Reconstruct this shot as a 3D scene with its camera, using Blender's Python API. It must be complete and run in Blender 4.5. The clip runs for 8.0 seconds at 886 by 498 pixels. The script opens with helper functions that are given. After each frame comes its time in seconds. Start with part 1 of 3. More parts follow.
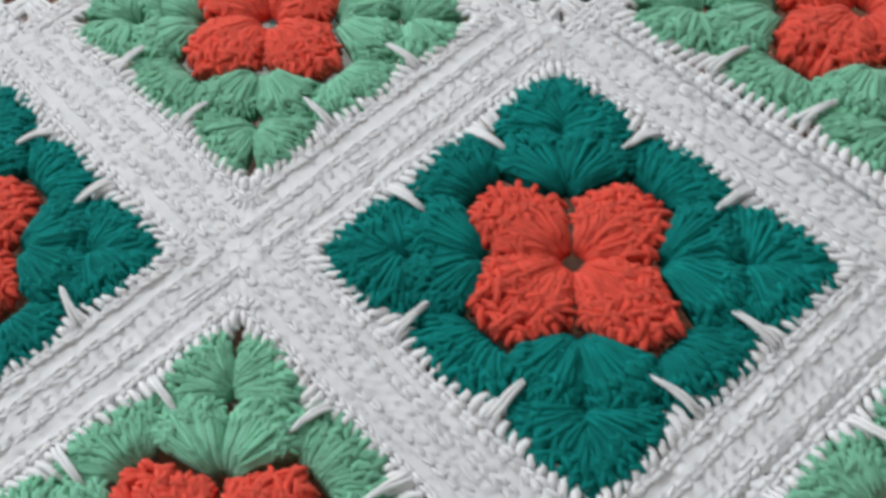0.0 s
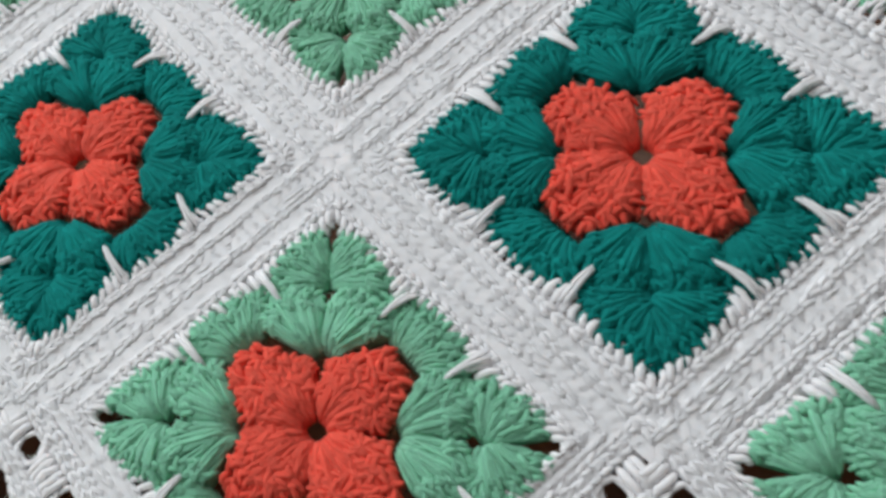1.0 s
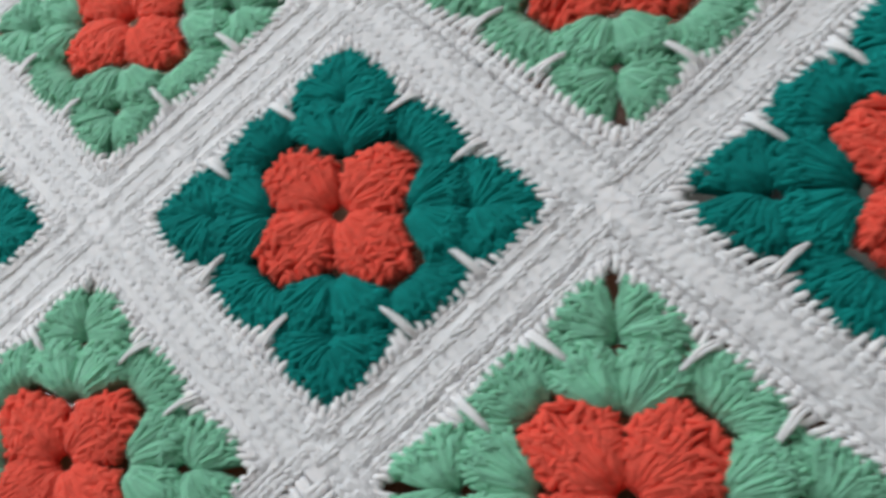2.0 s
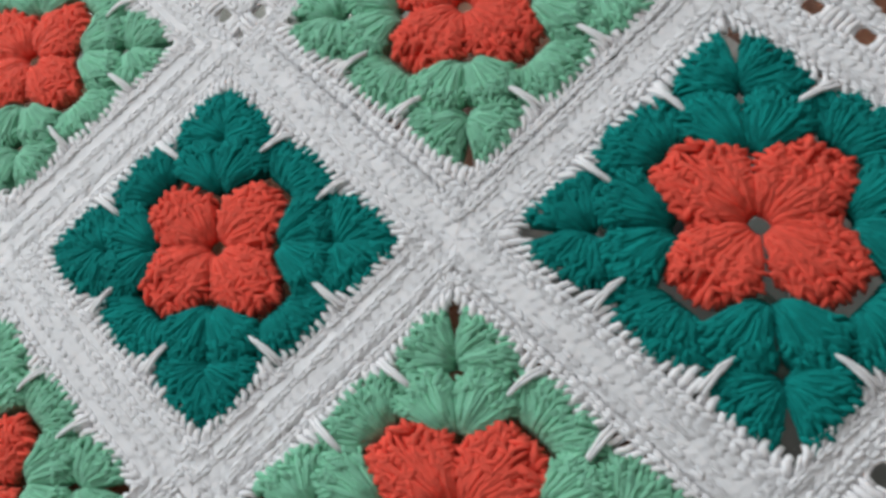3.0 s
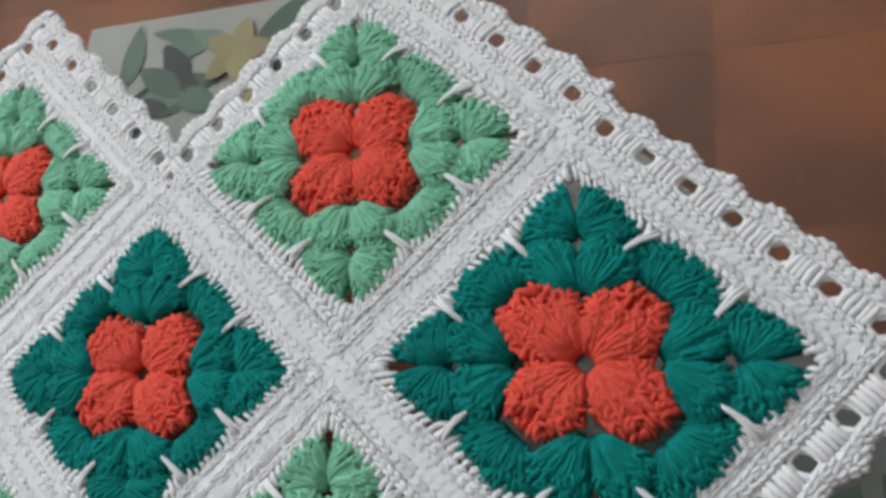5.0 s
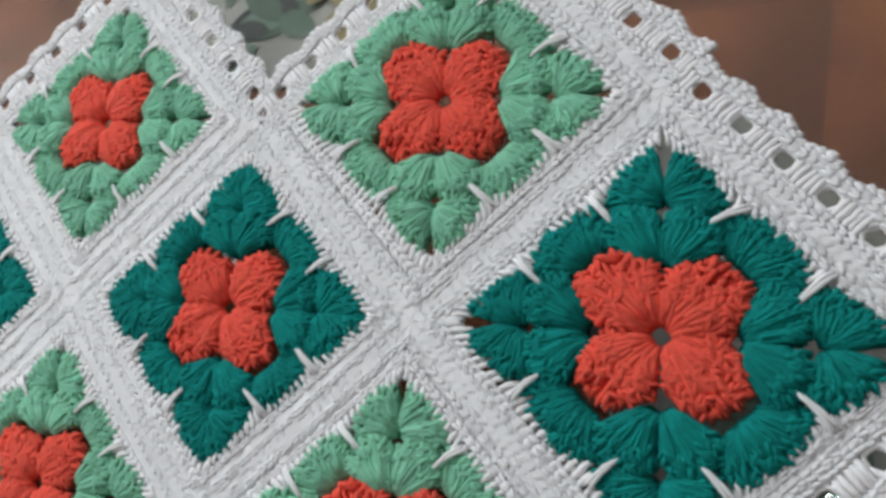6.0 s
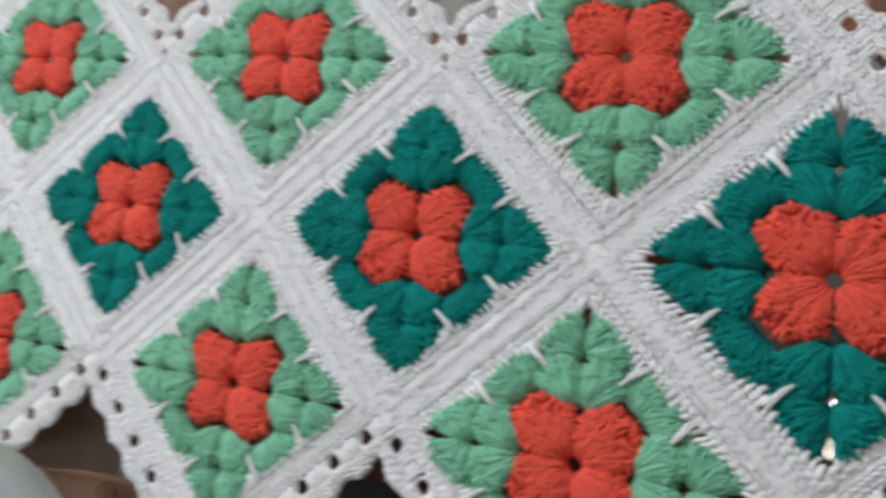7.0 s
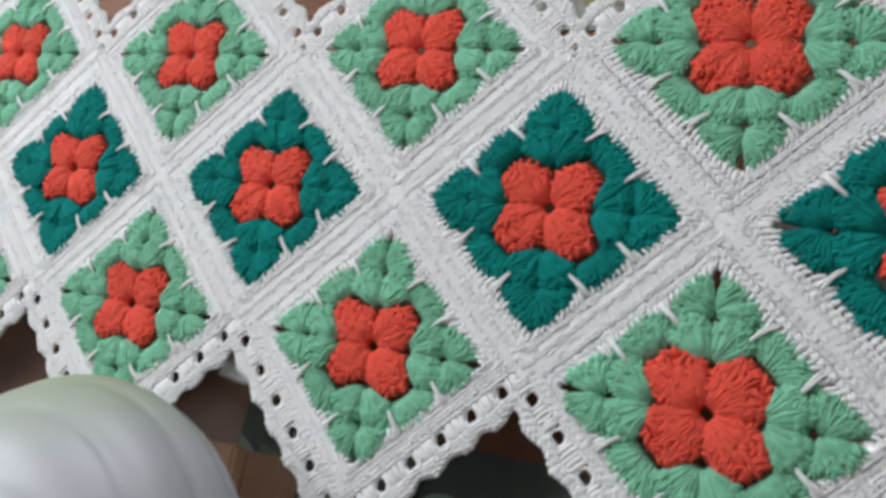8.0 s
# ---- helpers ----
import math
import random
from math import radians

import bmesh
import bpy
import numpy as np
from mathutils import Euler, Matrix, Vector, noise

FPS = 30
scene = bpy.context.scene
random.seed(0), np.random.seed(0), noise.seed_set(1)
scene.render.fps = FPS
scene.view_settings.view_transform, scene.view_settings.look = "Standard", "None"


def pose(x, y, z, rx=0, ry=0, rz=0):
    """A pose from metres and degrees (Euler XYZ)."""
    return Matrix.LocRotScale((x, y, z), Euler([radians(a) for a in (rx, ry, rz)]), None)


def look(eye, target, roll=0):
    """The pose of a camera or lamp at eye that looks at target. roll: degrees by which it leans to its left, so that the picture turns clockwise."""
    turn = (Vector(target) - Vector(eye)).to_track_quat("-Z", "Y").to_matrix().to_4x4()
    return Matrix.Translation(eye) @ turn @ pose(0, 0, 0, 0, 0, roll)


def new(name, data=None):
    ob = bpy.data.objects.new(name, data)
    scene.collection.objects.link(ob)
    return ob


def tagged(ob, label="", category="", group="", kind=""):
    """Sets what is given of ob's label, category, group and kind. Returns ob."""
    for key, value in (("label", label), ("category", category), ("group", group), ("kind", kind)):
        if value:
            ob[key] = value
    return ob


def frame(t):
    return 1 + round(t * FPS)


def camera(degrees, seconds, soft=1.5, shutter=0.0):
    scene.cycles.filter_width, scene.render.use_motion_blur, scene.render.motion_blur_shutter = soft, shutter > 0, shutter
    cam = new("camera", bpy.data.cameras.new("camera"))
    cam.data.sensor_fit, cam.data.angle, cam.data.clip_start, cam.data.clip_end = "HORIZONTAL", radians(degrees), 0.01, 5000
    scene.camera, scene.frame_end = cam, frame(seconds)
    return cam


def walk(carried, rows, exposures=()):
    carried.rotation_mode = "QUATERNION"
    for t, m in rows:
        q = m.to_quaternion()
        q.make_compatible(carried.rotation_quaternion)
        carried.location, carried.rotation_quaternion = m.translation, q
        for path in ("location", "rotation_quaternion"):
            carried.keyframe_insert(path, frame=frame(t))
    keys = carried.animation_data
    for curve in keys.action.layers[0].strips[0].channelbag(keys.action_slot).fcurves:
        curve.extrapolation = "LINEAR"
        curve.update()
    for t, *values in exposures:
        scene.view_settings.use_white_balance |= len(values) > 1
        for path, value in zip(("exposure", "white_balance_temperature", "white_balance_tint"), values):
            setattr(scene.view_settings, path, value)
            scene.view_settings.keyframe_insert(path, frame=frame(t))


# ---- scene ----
cam = camera(48.6, 8.0, soft=3.3, shutter=0.5)
PATH = [
    (0, (-0.155, -0.115, 0.201), (-0.409, 0.902, -1.502), -10.4),
    (0.3, (-0.153, -0.120, 0.201), (-0.375, 0.875, -1.520), -9.7),
    (0.5, (-0.152, -0.123, 0.201), (-0.443, 0.840, -1.528), -13.6),
    (0.7, (-0.148, -0.124, 0.205), (-0.539, 0.770, -1.540), -19.6),
    (1, (-0.141, -0.126, 0.212), (-0.640, 0.714, -1.533), -26.4),
    (1.2, (-0.123, -0.124, 0.217), (-0.679, 0.685, -1.525), -29.2),
    (1.5, (-0.095, -0.121, 0.225), (-0.674, 0.661, -1.522), -32.4),
    (1.7, (-0.075, -0.118, 0.229), (-0.652, 0.643, -1.529), -33.5),
    (2, (-0.046, -0.113, 0.234), (-0.626, 0.660, -1.517), -34.7),
    (2.2, (-0.038, -0.110, 0.240), (-0.571, 0.658, -1.528), -33.3),
    (3.3, (0.011, -0.099, 0.257), (-0.597, 0.577, -1.525), -40.8),
    (3.5, (0.020, -0.098, 0.261), (-0.637, 0.562, -1.509), -44.0),
    (4, (0.045, -0.094, 0.272), (-0.661, 0.608, -1.463), -45.9),
    (4.2, (0.052, -0.091, 0.278), (-0.618, 0.656, -1.453), -44.3),
    (5.3, (0.076, -0.066, 0.279), (-0.701, 0.621, -1.431), -45.5),
    (5.5, (0.079, -0.061, 0.283), (-0.757, 0.554, -1.427), -49.2),
    (5.7, (0.080, -0.059, 0.282), (-0.806, 0.507, -1.419), -52.1),
    (6, (0.077, -0.057, 0.280), (-0.838, 0.451, -1.424), -54.7),
    (6.5, (0.058, -0.062, 0.298), (-0.785, 0.446, -1.443), -49.8),
    (6.7, (0.050, -0.067, 0.310), (-0.798, 0.389, -1.444), -52.0),
    (6.9, (0.039, -0.073, 0.331), (-0.839, 0.323, -1.422), -55.6),
    (7, (0.036, -0.072, 0.343), (-0.874, 0.278, -1.403), -59.2),
    (7.2, (0.034, -0.083, 0.355), (-0.917, 0.257, -1.371), -60.8),
    (7.5, (0.029, -0.089, 0.371), (-0.958, 0.268, -1.331), -60.4),
    (7.7, (0.036, -0.094, 0.363), (-1.021, 0.284, -1.293), -59.8),
    (8, (0.020, -0.116, 0.378), (-0.974, 0.300, -1.306), -56.7),
]
walk(cam, [(t, look(eye, target, roll)) for t, eye, target, roll in PATH])

# ---- light: a ceiling lamp over the table and an assumed window in each of two walls ----
scene.view_settings.exposure = 0.0
# west and north walls stand near so light falls off across the runner
ROOM = (-1.4, 1.6, -1.9, 1.7, -0.62, 1.85)  # x0, x1, y0, y1, floor, ceiling
world = bpy.data.worlds.new("world")
scene.world = world
world.use_nodes = True
wn = world.node_tree.nodes
sky = wn.new("ShaderNodeTexSky")
sky.sky_type, sky.sun_disc = "NISHITA", False
sky.sun_elevation, sky.sun_rotation = radians(35), radians(200)
world.node_tree.links.new(sky.outputs["Color"], wn["Background"].inputs["Color"])
wn["Background"].inputs["Strength"].default_value = 0.12


def area_lamp(name, m, sx, sy, watts, colour):
    data = bpy.data.lights.new(name, "AREA")
    data.shape, data.size, data.size_y, data.energy, data.color = "RECTANGLE", sx, sy, watts, colour
    ob = new(name, data)
    ob.matrix_world = m
    return ob


# unseen west window, assumed from the side the light comes from
area_lamp("assumed_window_light", look((ROOM[0] + 0.02, 0.22, 0.92), (-0.2, 0.0, 0.0)), 0.50, 0.80, 13.0, (0.925, 0.972, 0.985))
# added north area lamp, no known window: softens the light from a second side
area_lamp("assumed_window_light", look((-0.55, ROOM[3] - 0.02, 1.02), (-0.2, 0.0, 0.0)), 1.3, 0.78, 17.8, (0.925, 0.972, 0.985))
bulb = bpy.data.lights.new("ceiling_bulb", "AREA")
bulb.shape, bulb.size, bulb.energy, bulb.color = "DISK", 0.13, 5.6, (1.0, 0.95, 0.93)
bulb_ob = new("ceiling_bulb", bulb)
bulb_ob.matrix_world = look((-0.154, 0.085, 1.745), (-0.154, 0.085, 0))


# ---- materials ----
def material(name, colour, rough=0.8, spec=0.3, grain=900.0, amount=0.25, bump=0.4, depth=0.0004, coarse=40.0,
             per_object=0.06, sheen=0.0, second=None, metallic=0.0, strands=False, soak=0.0):
    mat = bpy.data.materials.new(name)
    mat.use_nodes = True
    n, l = mat.node_tree.nodes, mat.node_tree.links
    b = n["Principled BSDF"]
    b.inputs["Roughness"].default_value = rough
    b.inputs["Specular IOR Level"].default_value = spec
    b.inputs["Metallic"].default_value = metallic
    if soak:
        b.inputs["Subsurface Weight"].default_value = soak
        b.inputs["Subsurface Radius"].default_value = (1.0, 0.9, 0.85)
        b.inputs["Subsurface Scale"].default_value = 0.0018
    if sheen:
        b.inputs["Sheen Weight"].default_value = sheen
        b.inputs["Sheen Roughness"].default_value = 0.5
    tc = n.new("ShaderNodeTexCoord")
    fine, big = n.new("ShaderNodeTexNoise"), n.new("ShaderNodeTexNoise")
    fine.inputs["Scale"].default_value, fine.inputs["Detail"].default_value = grain, 4
    big.inputs["Scale"].default_value, big.inputs["Detail"].default_value = coarse, 2
    info = n.new("ShaderNodeObjectInfo")
    l.new(tc.outputs["Object"], fine.inputs["Vector"])
    l.new(tc.outputs["Object"], big.inputs["Vector"])
    add = n.new("ShaderNodeMath")
    add.operation = "ADD"
    l.new(fine.outputs["Fac"], add.inputs[0])
    l.new(big.outputs["Fac"], add.inputs[1])
    half = n.new("ShaderNodeMath")
    half.operation = "MULTIPLY_ADD"
    l.new(add.outputs[0], half.inputs[0])
    half.inputs[1].default_value = amount
    half.inputs[2].default_value = 1.0 - amount
    rnd = n.new("ShaderNodeMath")
    rnd.operation = "MULTIPLY_ADD"
    if strands:
        geo, blend = n.new("ShaderNodeNewGeometry"), n.new("ShaderNodeMix")
        blend.inputs["Factor"].default_value = 0.6
        l.new(info.outputs["Random"], blend.inputs["A"])
        l.new(geo.outputs["Random Per Island"], blend.inputs["B"])
        l.new(blend.outputs["Result"], rnd.inputs[0])
    else:
        l.new(info.outputs["Random"], rnd.inputs[0])
    rnd.inputs[1].default_value, rnd.inputs[2].default_value = 2 * per_object, 1.0 - per_object
    mul = n.new("ShaderNodeMath")
    mul.operation = "MULTIPLY"
    l.new(half.outputs[0], mul.inputs[0])
    l.new(rnd.outputs[0], mul.inputs[1])
    mix = n.new("ShaderNodeMix")
    mix.data_type, mix.blend_type = "RGBA", "MULTIPLY"
    mix.inputs["Factor"].default_value = 1.0
    if second:
        two = n.new("ShaderNodeMix")
        two.data_type = "RGBA"
        ramp = n.new("ShaderNodeMapRange")
        ramp.inputs["From Min"].default_value, ramp.inputs["From Max"].default_value = 0.42, 0.6
        l.new(big.outputs["Fac"], ramp.inputs["Value"])
        l.new(ramp.outputs["Result"], two.inputs["Factor"])
        two.inputs["A"].default_value, two.inputs["B"].default_value = (*colour, 1), (*second, 1)
        l.new(two.outputs["Result"], mix.inputs["A"])
    else:
        mix.inputs["A"].default_value = (*colour, 1)
    l.new(mul.outputs[0], mix.inputs["B"])
    l.new(mix.outputs["Result"], b.inputs["Base Color"])
    bp = n.new("ShaderNodeBump")
    bp.inputs["Strength"].default_value, bp.inputs["Distance"].default_value = bump, depth
    l.new(fine.outputs["Fac"], bp.inputs["Height"])
    l.new(bp.outputs["Normal"], b.inputs["Normal"])
    return mat


def glass_material():
    mat = bpy.data.materials.new("clear_table_glass")
    mat.use_nodes = True
    b = mat.node_tree.nodes["Principled BSDF"]
    b.inputs["Base Color"].default_value = (0.96, 0.985, 0.975, 1)
    b.inputs["Transmission Weight"].default_value = 1.0
    b.inputs["Roughness"].default_value = 0.0
    b.inputs["IOR"].default_value = 1.21
    return mat


WHITE = material("white_cotton_yarn", (0.88, 0.87, 0.885), 0.95, 0.08, 1500, 0.12, 0.35, 0.0004, 60, 0.03, 0.1, strands=True, soak=0.5)
LIGHT = material("mint_green_cotton_yarn", (0.22, 0.55, 0.365), 0.9, 0.1, 1800, 0.35, 0.7, 0.0004, 150, 0.22, 0.05, strands=True, soak=0.3)
DARK = material("teal_green_cotton_yarn", (0.004, 0.208, 0.188), 0.9, 0.1, 1800, 0.35, 0.7, 0.0004, 150, 0.24, 0.0, strands=True, soak=0.3)
RED = material("coral_red_cotton_yarn", (0.84, 0.098, 0.066), 0.9, 0.12, 1800, 0.30, 0.5, 0.0004, 150, 0.18, 0.0, strands=True, soak=0.3)
WOOD = material("brown_varnished_wood", (0.125, 0.040, 0.014), 0.45, 0.25, 110, 0.4, 0.2, 0.0006, 9, 0.10, 0, (0.072, 0.023, 0.009))
DARKWOOD = material("dark_stained_wood", (0.06, 0.026, 0.018), 0.5, 0.4, 160, 0.5, 0.2, 0.0006, 22, 0.1)
PALEWOOD = material("pale_orange_wood", (0.86, 0.50, 0.33), 0.5, 0.4, 160, 0.4, 0.2, 0.0006, 30, 0.05)
CLOTH = material("grey_printed_cotton", (0.185, 0.18, 0.167), 0.9, 0.1, 1200, 0.25, 0.3, 0.0003, 14, 0.02)
DARKCLOTH = material("dark_green_grey_cotton", (0.050, 0.056, 0.052), 0.9, 0.1, 1200, 0.3, 0.3, 0.0003, 30, 0.02)
PALEPRINT = material("pale_green_grey_print", (0.12, 0.15, 0.125), 0.9, 0.1, 1200, 0.5, 0.2, 0.0002, 90, 0.35)
LEAFPRINT = material("faded_green_print", (0.075, 0.10, 0.082), 0.9, 0.1, 1200, 0.3, 0.2, 0.0002, 50, 0.35)
DARKPRINT = material("dark_grey_print", (0.04, 0.042, 0.042), 0.9, 0.1, 1200, 0.3, 0.2, 0.0002, 50, 0.2)
YELLOWPRINT = material("faded_yellow_print", (0.17, 0.145, 0.085), 0.9, 0.1, 1200, 0.3, 0.2, 0.0002, 50, 0.12)
PLASTER = material("cream_wall_paint", (0.40, 0.375, 0.345), 0.9, 0.2, 60, 0.12, 0.2, 0.002, 1.5, 0.0)
CEILPAINT = material("white_ceiling_paint", (0.50, 0.49, 0.49), 0.9, 0.2, 60, 0.08, 0.2, 0.002, 1.5, 0.0)
FLOORTILE = material("brown_floor_tile", (0.16, 0.085, 0.05), 0.4, 0.4, 90, 0.4, 0.1, 0.001, 3, 0.1)
LAMPBODY = material("white_lamp_plastic", (0.8, 0.8, 0.78), 0.4, 0.4, 60, 0.05, 0.05, 0.0004, 5, 0.0)
GLASS = glass_material()


# ---- mesh helpers ----
def mesh_of(name, verts, faces, mat, smooth=True):
    me = bpy.data.meshes.new(name)
    me.from_pydata(verts, [], faces)
    me.materials.append(mat)
    if smooth:
        me.polygons.foreach_set("use_smooth", [True] * len(me.polygons))
    me.update()
    return me


def put(name, me, parent=None, m=None, label=""):
    ob = new(name, me)
    if parent is not None:
        ob.parent = parent
    if m is not None:
        ob.matrix_basis = m
    return tagged(ob, label) if label else ob


def part(name, bm, mat, parent, label=""):
    me = bpy.data.meshes.new(name)
    bm.to_mesh(me)
    bm.free()
    me.materials.append(mat)
    return put(name, me, parent, None, label)


def box(x0, x1, y0, y1, z0, z1, bevel=0.0):
    bm = bmesh.new()
    bmesh.ops.create_cube(bm, size=1.0, matrix=Matrix.LocRotScale(((x0 + x1) / 2, (y0 + y1) / 2, (z0 + z1) / 2), None, (x1 - x0, y1 - y0, z1 - z0)))
    if bevel:
        bmesh.ops.bevel(bm, geom=bm.edges[:], offset=bevel, segments=2, affect="EDGES")
    return bm


class Yarn:
    """Collects strands of yarn, each a small tube along a curve, into one mesh."""

    def __init__(self, seed):
        self.v, self.f, self.r = [], [], random.Random(seed)

    def strand(self, pts, radius, sides=5, flat=1.0):
        p = np.array(pts, float)
        k = len(p)
        w = radius * 0.28
        for i in range(1, k - 1):
            p[i] += (self.r.uniform(-w, w), self.r.uniform(-w, w), self.r.uniform(-w, w) * 0.5)
        t = np.gradient(p, axis=0)
        t /= np.linalg.norm(t, axis=1)[:, None] + 1e-12
        side = np.cross(t, (0.013, 0.007, 1.0))
        side /= np.linalg.norm(side, axis=1)[:, None] + 1e-12
        up = np.cross(side, t)
        taper = np.ones(k)
        taper[0] = taper[-1] = 0.62
        base = len(self.v)
        for i in range(k):
            for j in range(sides):
                a = 2 * math.pi * j / sides
                q = p[i] + radius * taper[i] * (math.cos(a) * side[i] + flat * math.sin(a) * up[i])
                self.v.append(tuple(q))
        for i in range(k - 1):
            for j in range(sides):
                a, b = base + i * sides + j, base + i * sides + (j + 1) % sides
                self.f.append((a, b, b + sides, a + sides))
        self.f.append(tuple(base + j for j in reversed(range(sides))))
        self.f.append(tuple(base + (k - 1) * sides + j for j in range(sides)))

    def arc(self, a, c, b, za, zc, zb, radius, n=6, sides=5, flat=1.0, wave=0.0):
        """A strand from a by way of c to b, with the heights of its ends and of its middle."""
        pts = []
        ph, fr = self.r.uniform(0, 6.28), self.r.uniform(4.5, 9.0)
        le = math.hypot(b[0] - a[0], b[1] - a[1]) + 1e-9
        sx, sy = -(b[1] - a[1]) / le * wave, (b[0] - a[0]) / le * wave
        for i in range(n):
            t = i / (n - 1)
            o = math.sin(ph + fr * t) * min(1.0, 4 * t)
            w = ((1 - t) ** 2, 2 * t * (1 - t), t * t)
            pts.append((w[0] * a[0] + w[1] * c[0] + w[2] * b[0] + sx * o, w[0] * a[1] + w[1] * c[1] + w[2] * b[1] + sy * o, w[0] * za + w[1] * zc + w[2] * zb))
        self.strand(pts, radius, sides, flat)

    def fuzz(self, count, z):
        """Fine stray fibres that stand off the strands."""
        src = list(self.v)
        for _ in range(count):
            p = np.array(self.r.choice(src))
            if p[2] < z:
                continue
            a, le = self.r.uniform(0, 2 * math.pi), self.r.uniform(0.0012, 0.0032)
            d = np.array((math.cos(a), math.sin(a), 0.0)) * le
            k = np.array((-d[1], d[0], 0.0)) * self.r.uniform(-0.4, 0.4)
            self.strand([p, p + d * 0.35 + k * 0.7 + (0, 0, 0.0006), p + d * 0.7 + k + (0, 0, 0.0008), p + d + (0, 0, self.r.uniform(0.0002, 0.0009))], 0.00007, 3)

    def mesh(self, name, mat):
        return mesh_of(name, self.v, self.f, mat)


# ---- the crochet squares: side 0.11 m, standing on their corners ----
S = 0.11
D = S * math.sqrt(2)
EDGE = 0.0405   # half width of the coloured middle
HALF = S / 2


LONG, CROSS = 1.015, 0.985   # the coloured middles are a little longer along the runner than across it


def stretched(verts, sign, ring=None, shift=(0.0, 0.0), sx=LONG, sy=CROSS):
    """Verts of a square's part, drawn out along the runner; sign: 1 for sides lying one way, -1 for those at right angles to them."""
    a, b = (sx + sy) / 2, sign * (sx - sy) / 2
    res = []
    for u, v, z in verts:
        w = 1.0 if ring is None else min(1.0, max(0.0, (HALF - 0.0006 - max(abs(u), abs(v))) / (HALF - 0.0006 - ring)))
        res.append((u + w * (a * u + b * v - u + shift[0]), v + w * (b * u + a * v - v + shift[1]), z))
    return res


def smooth_line(points, n=41):
    """Points evenly along a rounded line through the given ones."""
    p = np.array(points, float)
    p = np.vstack((2 * p[0] - p[1], p, 2 * p[-1] - p[-2]))
    res = []
    for i in range(1, len(p) - 2):
        for t in np.linspace(0, 1, 12, endpoint=i == len(p) - 3):
            a, b, c, d = p[i - 1], p[i], p[i + 1], p[i + 2]
            res.append(0.5 * (2 * b + (c - a) * t + (2 * a - 5 * b + 4 * c - d) * t * t + (3 * b - a - 3 * c + d) * t ** 3))
    res = np.array(res)
    s = np.concatenate(((0,), np.cumsum(np.linalg.norm(np.diff(res, axis=0), axis=1))))
    u = np.linspace(0, s[-1], n)
    return np.stack((np.interp(u, s, res[:, 0]), np.interp(u, s, res[:, 1])), axis=1), s[-1]


